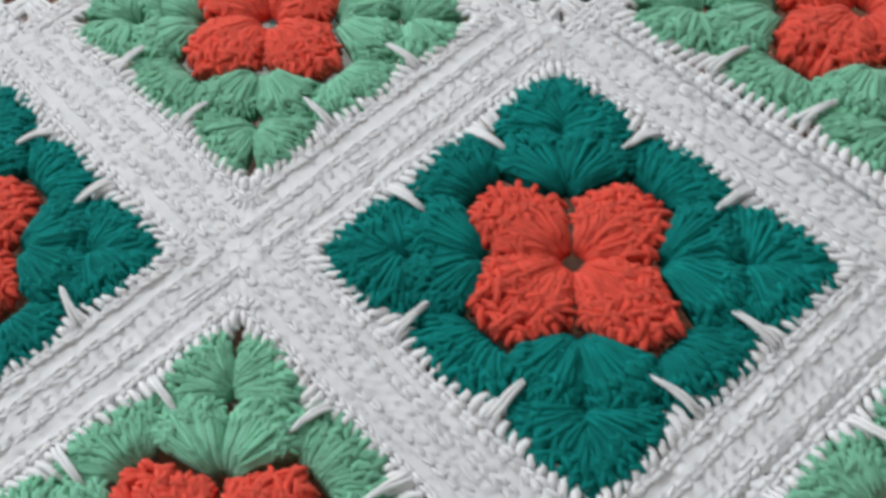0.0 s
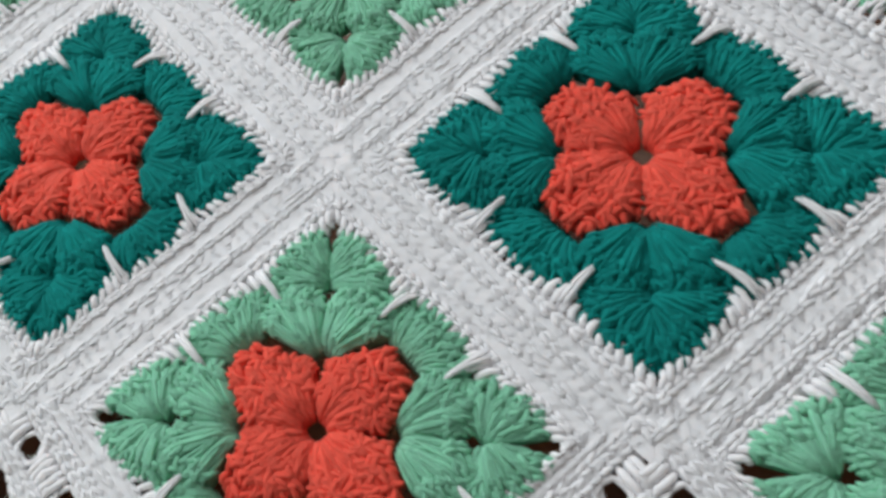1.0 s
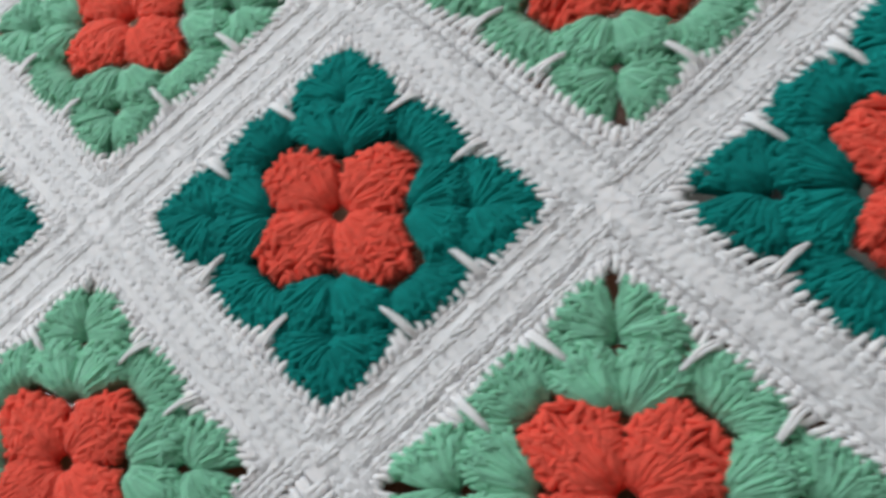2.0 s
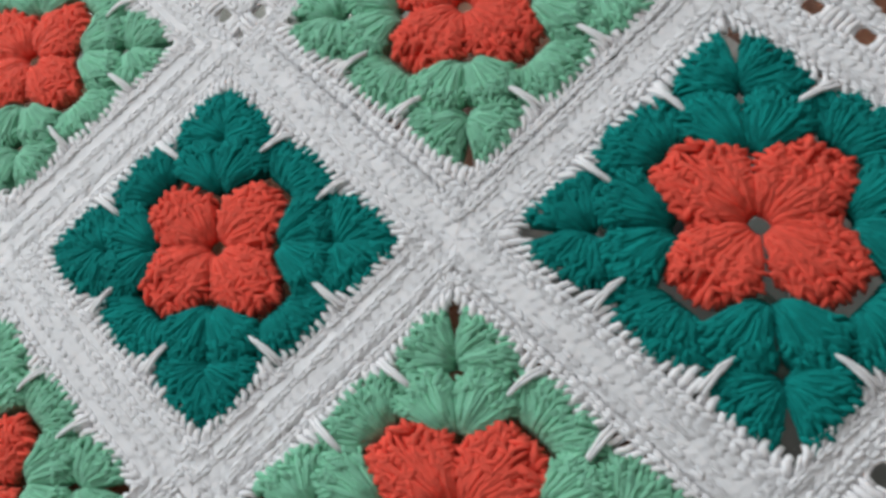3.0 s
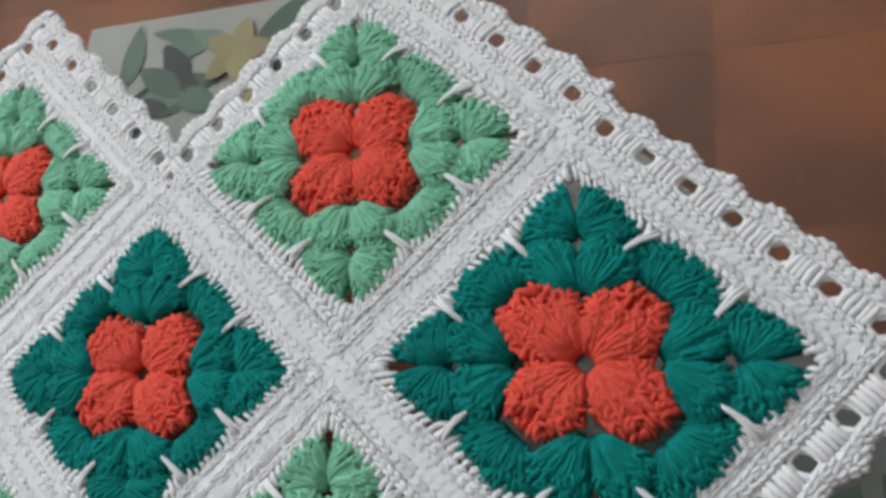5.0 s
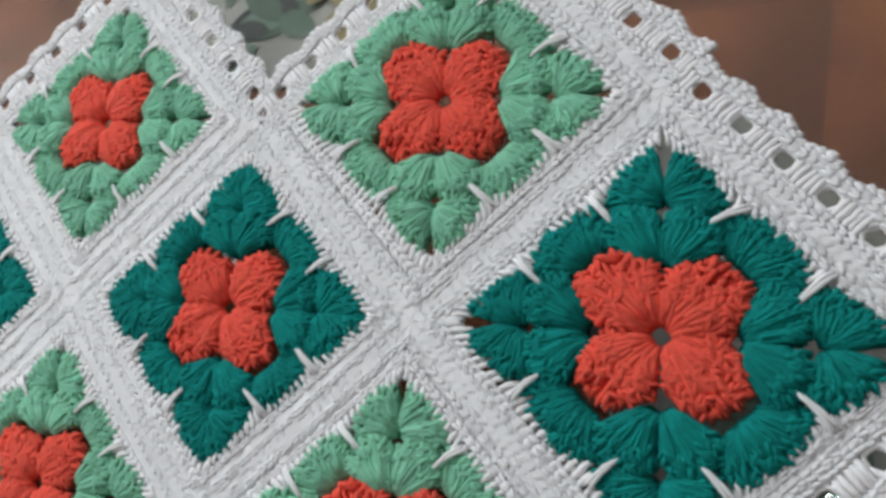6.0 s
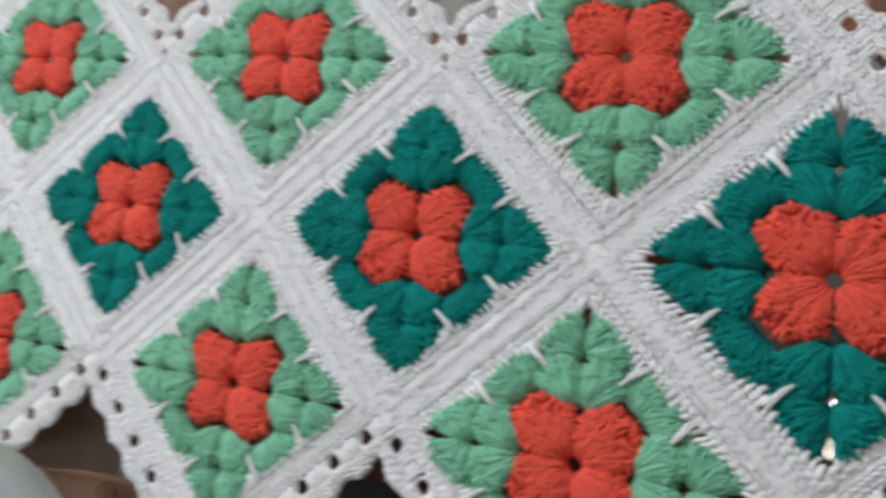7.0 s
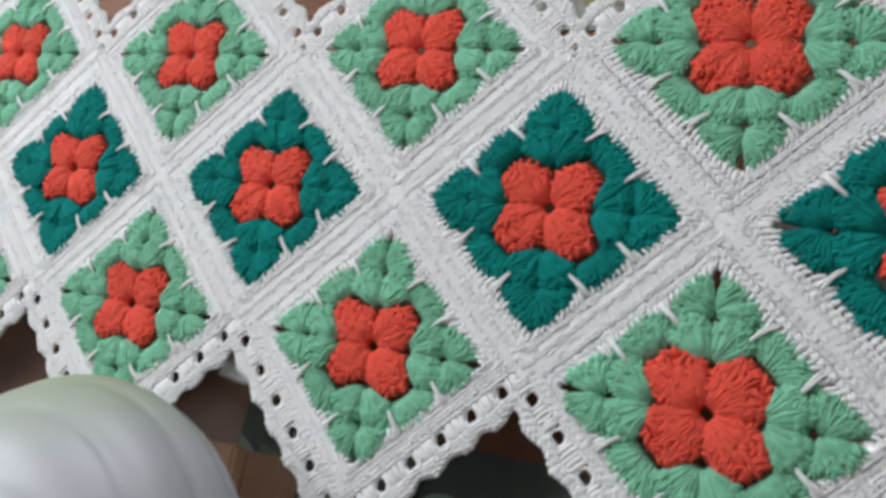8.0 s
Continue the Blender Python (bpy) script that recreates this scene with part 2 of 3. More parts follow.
def cluster(seed, mat, name, hub, rim, height, mouth=0.0012, reach=(0.5, 0.85), rise=0.42, fall=0.40, flank=0.5,
            knots=1.0, turn=0.3, knot=(0.0015, 0.0027), radius=0.00068, hairs=25):
    """A puffed group of stitches: smooth strands spread from the hub, then break into small loops towards the rim."""
    y = Yarn(seed)
    r = y.r
    hub = np.array(hub, float)
    line, length = smooth_line(rim)
    lat = line[-1] - line[0]
    lat /= np.linalg.norm(lat)

    def at(f, g):
        k = min(max(f, 0.0), 1.0) * (len(line) - 1)
        i = min(int(k), len(line) - 2)
        end = line[i] + (line[i + 1] - line[i]) * (k - i)
        start = hub + lat * (f - 0.5) * 2 * mouth
        return start + (end - start) * g

    lumps = [r.uniform(-1, 1) for _ in range(5)]

    def z_at(f, g):
        up = 1 - (1 - min(g / rise, 1.0)) ** 2.2
        down = math.sqrt(max(0.0, 1 - (max(0.0, g - 1 + fall) / (fall * 1.04)) ** 2))
        side = 1 - flank * abs(2 * f - 1) ** 3.5
        lump = 1 + 0.09 * lumps[int(min(max(f, 0), 0.999) * 5)] * min(1.0, g * 1.5)
        return 0.0008 + height * up * (0.35 + 0.65 * down) * side * lump

    # the body that the strands lie on
    nf, ng, base = 16, 9, len(y.v)
    for i in range(nf):
        for j in range(ng):
            ic, jc = min(max(i - 1, 0), nf - 3), min(max(j - 1, 0), ng - 3)
            f, g = ic / (nf - 3), 0.04 + 0.94 * jc / (ng - 3)
            p = at(f, g)
            low = i in (0, nf - 1) or j in (0, ng - 1)
            y.v.append((p[0], p[1], 0.0 if low else z_at(f, g) - 0.0012))
    for i in range(nf - 1):
        for j in range(ng - 1):
            k = base + i * ng + j
            y.f.append((k, k + 1, k + ng + 1, k + ng))
    # long strands from the hub
    m = max(7, int(length / 0.0013))
    for layer in range(2):
        for i in range(m):
            f = min(max((i + 0.5 + r.uniform(-0.45, 0.45)) / m, 0.01), 0.99)
            g0 = 0.02 if layer == 0 else r.uniform(0.06, 0.3)
            g1 = r.uniform(*reach) + (0.1 if layer else 0.0)
            wob, ph, fr = r.uniform(0.0, 0.022), r.uniform(0, 6.28), r.uniform(2, 5)
            lift = r.uniform(-0.0004, 0.0004) + 0.0003 * layer
            pts = []
            for k in range(8):
                t = k / 7
                g = g0 + (min(g1, 0.98) - g0) * t
                q = at(min(max(f + wob * math.sin(ph + fr * t), 0.0), 1.0), g)
                dip = 0.0009 if k == 7 or (k == 0 and layer) else 0.0
                pts.append((q[0], q[1], z_at(f, g) + lift - dip))
            y.strand(pts, radius * r.uniform(0.72, 1.12), 6)
    # small loops over the outer part
    span = np.linalg.norm(line[len(line) // 2] - hub)
    for _ in range(int(knots * length * span / 0.0000040)):
        f, g = r.uniform(0.03, 0.97), 1 - (1 - reach[0] * 0.95) * r.random()
        g = min(g, 0.97)
        p = at(f, g)
        d = at(f, 1.0) - hub
        ang = math.atan2(d[1], d[0]) + r.gauss(0, turn) + (r.choice((-0.35, 0.35)) if turn < 1 else 0)
        hl = r.uniform(*knot)
        d = np.array((math.cos(ang), math.sin(ang))) * hl
        nrm = np.array((-d[1], d[0])) / hl * r.uniform(-0.0010, 0.0010)
        z = z_at(f, g)
        y.arc(p - d, p + nrm, p + d, z - 0.0007, z + 0.0021 + r.uniform(-.0005, .0005), z - 0.0007, radius * r.uniform(0.85, 1.25), 6, 6)
    # rough ends along the rim
    m = int(length / 0.0016)
    for i in range(m):
        f = min(max((i + r.uniform(0.1, 0.9)) / m, 0.0), 1.0)
        g = r.uniform(0.84, 0.92)
        p, q = at(f, g), at(min(max(f + r.uniform(-.03, .03), 0), 1), 1.0 + r.uniform(-0.01, 0.05))
        y.arc(p, (p + q) / 2, q, z_at(f, g) - 0.0003, z_at(f, 0.95) + 0.0006, 0.0010, radius * r.uniform(0.9, 1.3), 5, 6)
    y.fuzz(hairs, height * 0.4)
    return {sg: mesh_of(name, stretched(y.v, sg), y.f, mat) for sg in (1, -1)}


R1, R2 = 0.0130, 0.0256   # along each axis: gap between the petals, corner space


def petal(seed, w):
    """A popcorn petal towards +y: smooth stitches near the flower's heart, knobbly towards its blunt outer end; w: extra width."""
    half = ((0.0, 0.0286), (0.0034 + w, 0.0281 - w * 0.3), (0.0070 + w * 0.9, 0.0250), (0.0092 + w * 0.7, 0.0195), (0.0121, 0.0130))
    rim = [(-x, v) for x, v in reversed(half)] + list(half[1:])
    return cluster(seed, RED, "petal", (0, 0.0022), rim, 0.0046, 0.0017, (0.45, 0.85), 0.30, 0.30, 0.30,
                   0.40, 1.0, (0.0019, 0.0034), 0.00080, 12)


def long_stitch(seed):
    """A white stitch worked down into the coloured round, at the middle of the +y side."""
    y = Yarn(seed)
    r = y.r
    lean = r.uniform(-0.0028, 0.0028)
    for k in (-0.0004, 0.0004):
        y.arc((k * 2.0, EDGE + 0.0026), (k * 1.0 + lean * 0.3, EDGE - 0.003), (lean + k * 0.3, EDGE - 0.0095 + r.uniform(-0.001, 0.001)), 0.0040, 0.0080, 0.0052, 0.00064, 7, 6)
    return {sg: mesh_of("long_stitch", stretched(y.v, sg), y.f, WHITE) for sg in (1, -1)}


def vee(y, s, v, z, size, out, radius, lift=0.0007):
    """One chain stitch that lies along the side: two strands that meet in a point."""
    r = y.r
    for k in (-1, 1):
        j = r.uniform(-0.0002, 0.0002)
        y.arc((s - size * 0.55, v + k * out), (s, v + k * out * 1.2 + j), (s + size * 0.62, v + k * out * 0.15 + j), z - 0.0003, z + lift, z, radius, 5, 6)


TEETH = 31


def drawn_in(verts, edge, push):
    """Moves the outer rim of a square's border out or in; push: how far towards +x, +y, -x, -y."""
    res = []
    for px, py, pz in verts:
        rx, ry = (min(1.0, max(0.0, (abs(c) - edge) / (HALF - edge))) for c in (px, py))
        res.append((px + rx * (push[0] if px > 0 else -push[2]), py + ry * (push[1] if py > 0 else -push[3]), pz))
    return res


def white_round(seed, edge, shift=(0.0, 0.0), push=(0.0, 0.0, 0.0, 0.0), sx=LONG, sy=CROSS):
    """The white border of one square: a sawtooth of posts over the coloured edge, a row of chain, low posts and a raised seam."""
    y = Yarn(seed)
    r = y.r

    def dip_at(s):
        return 0.0030 * math.exp(-((abs(s) - 0.0140) / 0.0036) ** 2)

    for q in range(4):
        start = len(y.v)
        lean_all = 0.0006 * (1 if q % 2 else -1)
        for i in range(TEETH):
            f = (i + 0.5) / TEETH * 2 - 1
            jit = r.uniform(-0.0003, 0.0003)
            s0, s1, s2, s3 = (f * v + jit for v in (edge, edge + 0.004, 0.0475, 0.0515))
            dip = dip_at(s0)
            tip = edge - 0.0012 - dip + 0.0016 * max(0.0, abs(f) - 0.9) * 10 + r.uniform(-0.0008, 0.0005)
            # a tooth: the rounded head of a post, and the thinner strand beside it
            y.arc((s0 - 0.0002, tip), (s0 + lean_all, edge + 0.0006 - dip * 0.7), (s1 + lean_all, edge + 0.0032), 0.0026, 0.0054 + r.uniform(-.0005, .0005), 0.0036, 0.00098 * r.uniform(0.85, 1.15), 7, 6)
            if r.random() < 0.6:
                y.arc((s0 + 0.0010, tip + 0.0011), (s0 + 0.0014 + lean_all, edge + 0.0010 - dip * 0.6), (s1 + 0.0009, edge + 0.0034), 0.0022, 0.0046, 0.0034, 0.00058 * r.uniform(0.85, 1.15), 6, 5)
            # the chain on the heads of the next row
            vee(y, s1 + r.uniform(-.0003, .0003), edge + 0.0044 + r.uniform(-.0003, .0003), 0.0038 + r.uniform(-.0003, .0003), 0.0032, 0.0008, 0.00082, 0.0006)
            # low posts, felted into the body
            sl = lean_all * 1.3 + r.uniform(-.0008, .0008)
            for k in (-0.0006, 0.0006):
                y.arc((s1 + k - sl, edge + 0.0060 + r.uniform(-.0006, .0006)), ((s1 + s2) / 2 + k + r.uniform(-.0004, .0004), (edge + 0.0066 + 0.0498) / 2), (s2 + k + sl, 0.0496 + r.uniform(-.0008, .0004)), 0.0022, 0.0034 + r.uniform(-.0003, .0003), 0.0022, 0.00105 * r.uniform(0.85, 1.2), 5, 6)
            # the raised row beside the seam, and the low stitches of the seam
            vee(y, s3, 0.0511 + r.uniform(-.0003, .0003), 0.0037 + r.uniform(-.0002, .0002), 0.0036, 0.0008, 0.00080, 0.0003)
            y.arc((s3 - 0.0012, 0.0522), (s3, 0.0536), (s3 + 0.0012, 0.0551), 0.0028, 0.0038, 0.0028, 0.00085 * r.uniform(0.9, 1.1), 4, 6)
        # the felted body of the band
        rows = ((edge + 0.0010, 0.0012), (edge + 0.0014, 0.0026), (edge + 0.0024, 0.0030), (edge + 0.0034, 0.0039), (edge + 0.0052, 0.0041), (edge + 0.0066, 0.0039), (0.0485, 0.0040), (0.0498, 0.0040), (0.0511, 0.0042), (0.0522, 0.0041), (0.0538, 0.0040), (0.0553, 0.0040))
        base, m = len(y.v), 63
        for v, z in rows:
            for i in range(m):
                s = (-1 + 2 * i / (m - 1)) * v
                sag = dip_at(s) * max(0.0, 1 - (v - edge) / 0.005)
                y.v.append((s, v - sag + r.uniform(-.0002, .0002), z + r.uniform(-.0002, .0002)))
        for a in range(len(rows) - 1):
            for i in range(m - 1):
                k = base + a * m + i
                if a in (1, 2) and i % 2 == 0 and r.random() < 0.36:
                    continue
                y.f.append((k, k + 1, k + m + 1, k + m))
        for v in (edge + 0.0062, 0.0500, 0.0540):
            y.strand([(-v + 2 * v * i / 14, v, 0.0014) for i in range(15)], 0.0013, 6)
        for i in range(7):
            # loose stretches of yarn along the seam
            s = r.uniform(-0.047, 0.047)
            v, le = r.uniform(0.0520, 0.0546), r.uniform(0.002, 0.006)
            y.arc((s - le, v), (s, v + r.uniform(-.001, .001)), (s + le, v + r.uniform(-.0006, .0006)), 0.0030, 0.0050, 0.0030, 0.00055, 6, 5)
        # the short stitches round the corner gap
        for i in range(7):
            ang = math.radians(45 + (i - 3) * 17)
            c0 = (edge + 0.0010, edge + 0.0010)
            d = (math.cos(ang), math.sin(ang))
            y.arc((c0[0] + d[0] * 0.0014, c0[1] + d[1] * 0.0014), (c0[0] + d[0] * 0.004, c0[1] + d[1] * 0.004), (c0[0] + d[0] * 0.0080, c0[1] + d[1] * 0.0080), 0.0022, 0.0046, 0.0030, 0.0009, 5, 6)
        # turn this side to its place
        c, sn = round(math.cos(q * math.pi / 2)), round(math.sin(q * math.pi / 2))
        for i in range(start, len(y.v)):
            px, py, pz = y.v[i]
            y.v[i] = (c * px - sn * py, sn * px + c * py, pz)
    y.fuzz(700, 0.003)
    y.v = stretched(drawn_in(y.v, edge, push), -1, edge, shift, sx, sy)
    return y.mesh("white_round", WHITE)


def fans(mat, seed, gap, hole):
    """Meshes of one colour: inner and outer corner fans (two hands each) and the fan in the middle of a side."""
    made = {}
    for k in range(4):
        for hand in (1, -1):
            def sw(p):
                return p if hand == 1 else (p[1], p[0])
            g = gap
            inner = ((0.0066, 0.0290), (0.0098, 0.0322), (0.0160, 0.0332), (0.0218, 0.0310), (R2 - 0.0006 - g - hole, R2 + g - hole))
            made["inner", hand, k] = cluster(seed + k * 7 + hand, mat, "inner_fan", sw((R1 - 0.0002 - g, R1 + 0.0012 + g)), [sw(p) for p in inner], 0.0050, 0.0012, (0.72, 0.98), 0.36, 0.30, 0.30, 0.6)
            outer = ((0.0146, 0.0332), (0.0152, 0.0376), (0.0200, 0.0408), (0.0290, 0.0420), (0.0360 - g, 0.0416), (0.0388 - g * 2.4 - hole * 1.5, 0.0404))
            made["outer", hand, k] = cluster(seed + 50 + k * 7 + hand, mat, "corner_fan", sw((R2 + 0.0008 - g + hole, R2 + 0.0003 + g + hole)), [sw(p) for p in outer], 0.0042, 0.0010, (0.62, 0.95), 0.36, 0.30, 0.28, 0.5)
        side = [(-0.0134, 0.0340), (-0.0128, 0.0388), (-0.0070, 0.0414), (0.0, 0.0420), (0.0070, 0.0414), (0.0128, 0.0388), (0.0134, 0.0340)]
        made["side", 1, k] = cluster(seed + 100 + k, mat, "side_fan", (0.0, 0.0275), side, 0.0040, 0.0045, (0.6, 0.9), 0.40, 0.34, 0.35, 0.6)
    return made


FANS = {"dark": fans(DARK, 300, -0.0007, 0.0003), "light": fans(LIGHT, 700, 0.0000, 0.0014), "end": fans(DARK, 500, 0.0001, 0.0013)}
PETALS = [petal(20 + k, -0.0004 + 0.0003 * k) for k in range(4)]
FULL_PETALS = [petal(26 + k, 0.0016 + 0.0003 * k) for k in range(4)]   # the larger squares have rounder flowers
STITCHES = [long_stitch(40 + k) for k in range(4)]

runner = new("table_runner")
tagged(runner, "white, coral and green crocheted granny square runner on a glass table", "table runner")
# the runner lies a little askew and drawn in across its length
SKEW = np.array(((1.0, -0.09), (0.0, 0.97)))
turn_out, pull, turn_in = np.linalg.svd(SKEW)
if np.linalg.det(turn_out) < 0:
    turn_out[:, 1] *= -1
    turn_in[1] *= -1
runner.rotation_euler[2] = math.atan2(turn_out[1, 0], turn_out[0, 0])
runner.scale = (pull[0], pull[1], 1)
LAY = Matrix.Rotation(math.atan2(turn_in[1, 0], turn_in[0, 0]), 4, "Z")
pick = random.Random(5)
ROUNDS = {}


def square(cx, cy, colour, shift=(0.0, 0.0), grow=1.0, end=False, push=(0.0, 0.0, 0.0, 0.0)):
    """One granny square; shift: how far its coloured middle sits off the centre."""
    key = (colour, end, shift, grow, push)
    if key not in ROUNDS:
        loc = ((shift[0] + shift[1]) * math.sqrt(0.5), (shift[1] - shift[0]) * math.sqrt(0.5))
        ROUNDS[key] = white_round(60 + len(ROUNDS), EDGE * (grow - 0.005), loc, push)
    base = put("granny_square", ROUNDS[key], runner, LAY @ pose(cx, cy, 0.0006, 0, 0, 45),
               ("teal" if colour == "dark" else "mint") + " green granny square with a coral red flower")
    made = FANS["end" if end else colour]
    away = Matrix.Rotation(radians(-45), 3, "Z") @ Vector((shift[0], shift[1], 0))
    for q in range(4):
        turn = Matrix.Translation(away) @ pose(0, 0, 0, 0, 0, 90 * q) @ Matrix.Scale(grow, 4)
        sg = -1 if q % 2 == 0 else 1
        for hand in (1, -1):
            put("inner_fan", made["inner", hand, pick.randrange(4)][sg], base, turn)
            put("corner_fan", made["outer", hand, pick.randrange(4)][sg], base, turn)
        put("side_fan", made["side", 1, pick.randrange(4)][sg], base, turn)
        j = pose(pick.uniform(-.0005, .0005), pick.uniform(-.0004, .0004), 0.0008, 0, 0, pick.uniform(-3, 3))
        put("petal", (FULL_PETALS if grow > 1.045 else PETALS)[pick.randrange(4)][sg], base, turn @ j @ Matrix.Scale(pick.uniform(0.89, 0.96), 4))
        for s in (-0.0138, 0.0140):
            s += pick.uniform(-.0012, .0012)
            put("long_stitch", STITCHES[pick.randrange(4)][sg], base, turn @ pose(s, sg * s * 0.05, 0, 0, 0, pick.uniform(-5, 5)))
    return base


LAST = 6
TEAL_SHIFT = ((0.0044, 0.0014), (0.0016, 0.0005), (0.0020, -0.0010), (0.0090, -0.0020))
MINT_SHIFT = {1: ((0.0042, 0.0040), (0.0, 0.0), (0.0030, -0.0040), (0.0080, -0.0040)), -1: ((-0.0010, 0.0005), (0.0020, 0.0028), (0.0030, 0.0020))}
TEAL_SIZE, MINT_SIZE = (1.12, 1.035, 1.0, 1.0), {1: (1.065, 1.005, 1.0), -1: (1.05, 0.995, 0.995)}
# how far each outer side's edging sits beyond the square's plain border
PUSH = {"a": {"NE": (0.0085, -0.0030), "NW": (-0.0088, -0.0088)}, "b": {"SE": (-0.0060, -0.0100), "SW": (-0.0075, -0.0085)}, "d": {"NE": (0.0050,), "SE": (-0.0015,)}}


def push_of(row, side, i):
    return PUSH[row][side][min(i, len(PUSH[row][side]) - 1)]


for i in range(LAST):
    square(-i * D, 0.0, "dark", TEAL_SHIFT[min(i, 3)], TEAL_SIZE[min(i, 3)], i == 0,
           (push_of("d", "NE", 0), 0.0, 0.0, push_of("d", "SE", 0)) if i == 0 else (0.0, 0.0, 0.0, 0.0))
for i in range(LAST - 1):
    for sgn in (1, -1):
        out = (push_of("a", "NE", i), push_of("a", "NW", i), 0.0, 0.0) if sgn > 0 else (0.0, 0.0, push_of("b", "SW", i), push_of("b", "SE", i))
        square(-(i + 0.5) * D, sgn * D / 2, "light", MINT_SHIFT[sgn][min(i, len(MINT_SHIFT[sgn]) - 1)], MINT_SIZE[sgn][min(i, 2)], False, out)

# ---- the openwork edging along the outer sides ----
WIDE = 0.0172


def edging(seed, e0, e1, push, p0, p1):
    """One side's edging, from the seam outwards along +y; e0, e1: 1 where the corner stands out, -1 where it turns in; p0, p1: how far the edging that it meets there is pushed out."""
    y = Yarn(seed)
    r = y.r

    def ends(v):
        w = v - HALF
        slit = 0.0016 if v < 0.066 else 0.0
        return -HALF - e0 * (w + p0) + (slit if e0 < 0 else 0), HALF + e1 * (w + p1) - (slit if e1 < 0 else 0)

    first, last = ends(0.063)
    count = max(3, round((last - first) / 0.0175))
    pitch = (last - first) / count

    def wave(s, v):
        return 0.0013 * math.cos(2 * math.pi * (s - first) / pitch) * min(1.0, max(0.0, (v - 0.0655) / 0.005))

    # cords inside the band
    for v, z, rad in ((0.0562, 0.0018, 0.0014), (0.0583, 0.0019, 0.0014), (0.0676, 0.0019, 0.0014), (0.0698, 0.0019, 0.0014), (0.0714, 0.0018, 0.0013)):
        a, b = ends(v)
        pts = []
        for i in range(41):
            s = a + (b - a) * i / 40
            pts.append((s, v + wave(s, v) + r.uniform(-.0002, .0002), z + r.uniform(-.0003, .0003)))
        y.strand(pts, rad, 6)
    # the closed stitches on both sides of the row of holes, and the blocks between the holes
    rows = ((0.0528, 0.0034), (0.0560, 0.0037), (0.0580, 0.0036), (0.0594, 0.0035), (0.0602, 0.0022), (0.0660, 0.0022), (0.0668, 0.0034), (0.0684, 0.0037), (0.0702, 0.0034), (0.0718, 0.0022))
    base, m = len(y.v), count * 12 + 1
    for v, z in rows:
        a, b = ends(v)
        for i in range(m):
            s = a + (b - a) * i / (m - 1)
            y.v.append((s, v + wave(s, v) + r.uniform(-.0002, .0002), z + r.uniform(-.0002, .0002)))
    for k in range(len(rows) - 1):
        for i in range(m - 1):
            if k in (3, 4, 5) and 4 <= i % 12 <= 7:
                continue
            j = base + k * m + i
            y.f.append((j, j + 1, j + m + 1, j + m))
    # low chain stitches in rows
    for v, z in ((0.0560, 0.0034), (0.0582, 0.0033), (0.0682, 0.0033), (0.0703, 0.0031)):
        a, b = ends(v)
        m = int((b - a) / 0.0030)
        for i in range(m):
            s = a + (b - a) * (i + 0.5) / m
            vee(y, s + r.uniform(-.0003, .0003), v + wave(s, v) + r.uniform(-.0002, .0002), z + r.uniform(-.0002, .0003), 0.0032, 0.0009, 0.00072, 0.0005)
    a, b = first, last
    for i in range(count + 1):
        # posts of a block
        c = a + pitch * i
        for k in range(-2, 3):
            s = c + k * 0.0020 + r.uniform(-.0003, .0003)
            if a - 0.0005 < s < b + 0.0005:
                y.arc((s, 0.0592), (s + r.uniform(-.0005, .0005), 0.063), (s + r.uniform(-.0004, .0004), 0.0672), 0.0024, 0.0040, 0.0024, 0.00110 * r.uniform(0.9, 1.1), 5, 6)
        # the yarn round a hole
        if i < count:
            c += pitch / 2
            ring = []
            for k in range(13):
                ang = 2 * math.pi * k / 12
                ring.append((c + math.copysign(abs(math.cos(ang)) ** 0.6, math.cos(ang)) * 0.0034, 0.0631 + math.copysign(abs(math.sin(ang)) ** 0.6, math.sin(ang)) * 0.0033, 0.0026 + r.uniform(-.0003, .0003)))
            y.strand(ring, 0.0008, 6)
    # the rounded rim
    a, b = ends(0.0718)
    m = int((b - a) / 0.0028)
    for i in range(m):
        s = a + (b - a) * (i + 0.5) / m
        v = wave(s, 0.0718) + r.uniform(-.0003, .0003)
        y.arc((s - 0.0016, 0.0706 + v), (s, 0.0738 + v), (s + 0.0016, 0.0706 + v), 0.0018, 0.0032, 0.0018, 0.00095, 6, 6)
    if e0 == 1:
        # picot at the outer corner
        for k in range(5):
            ang = math.radians(90 + 8 + k * 18)
            cx, cy = -HALF - WIDE * 0.75 - p0, HALF + WIDE * 0.75
            y.arc((cx, cy), (cx + math.cos(ang) * 0.003, cy + math.sin(ang) * 0.003), (cx + math.cos(ang) * 0.0058, cy + math.sin(ang) * 0.0058), 0.002, 0.005, 0.002, 0.0011, 5, 5)
    y.v = [(px, HALF + push + (py - HALF) * 1.06, pz) for px, py, pz in y.v]
    return y.mesh("edging", WHITE)


EDGINGS = {}


def edge_side(cx, cy, turn, e0, e1, push, p0=0.0, p1=0.0):
    key = (e0, e1, push, p0, p1)
    if key not in EDGINGS:
        EDGINGS[key] = edging(900 + 10 * len(EDGINGS), e0, e1, push, p0, p1)
    put("edging", EDGINGS[key], runner, LAY @ pose(cx, cy, 0.0006, 0, 0, turn), "white openwork crochet edging")


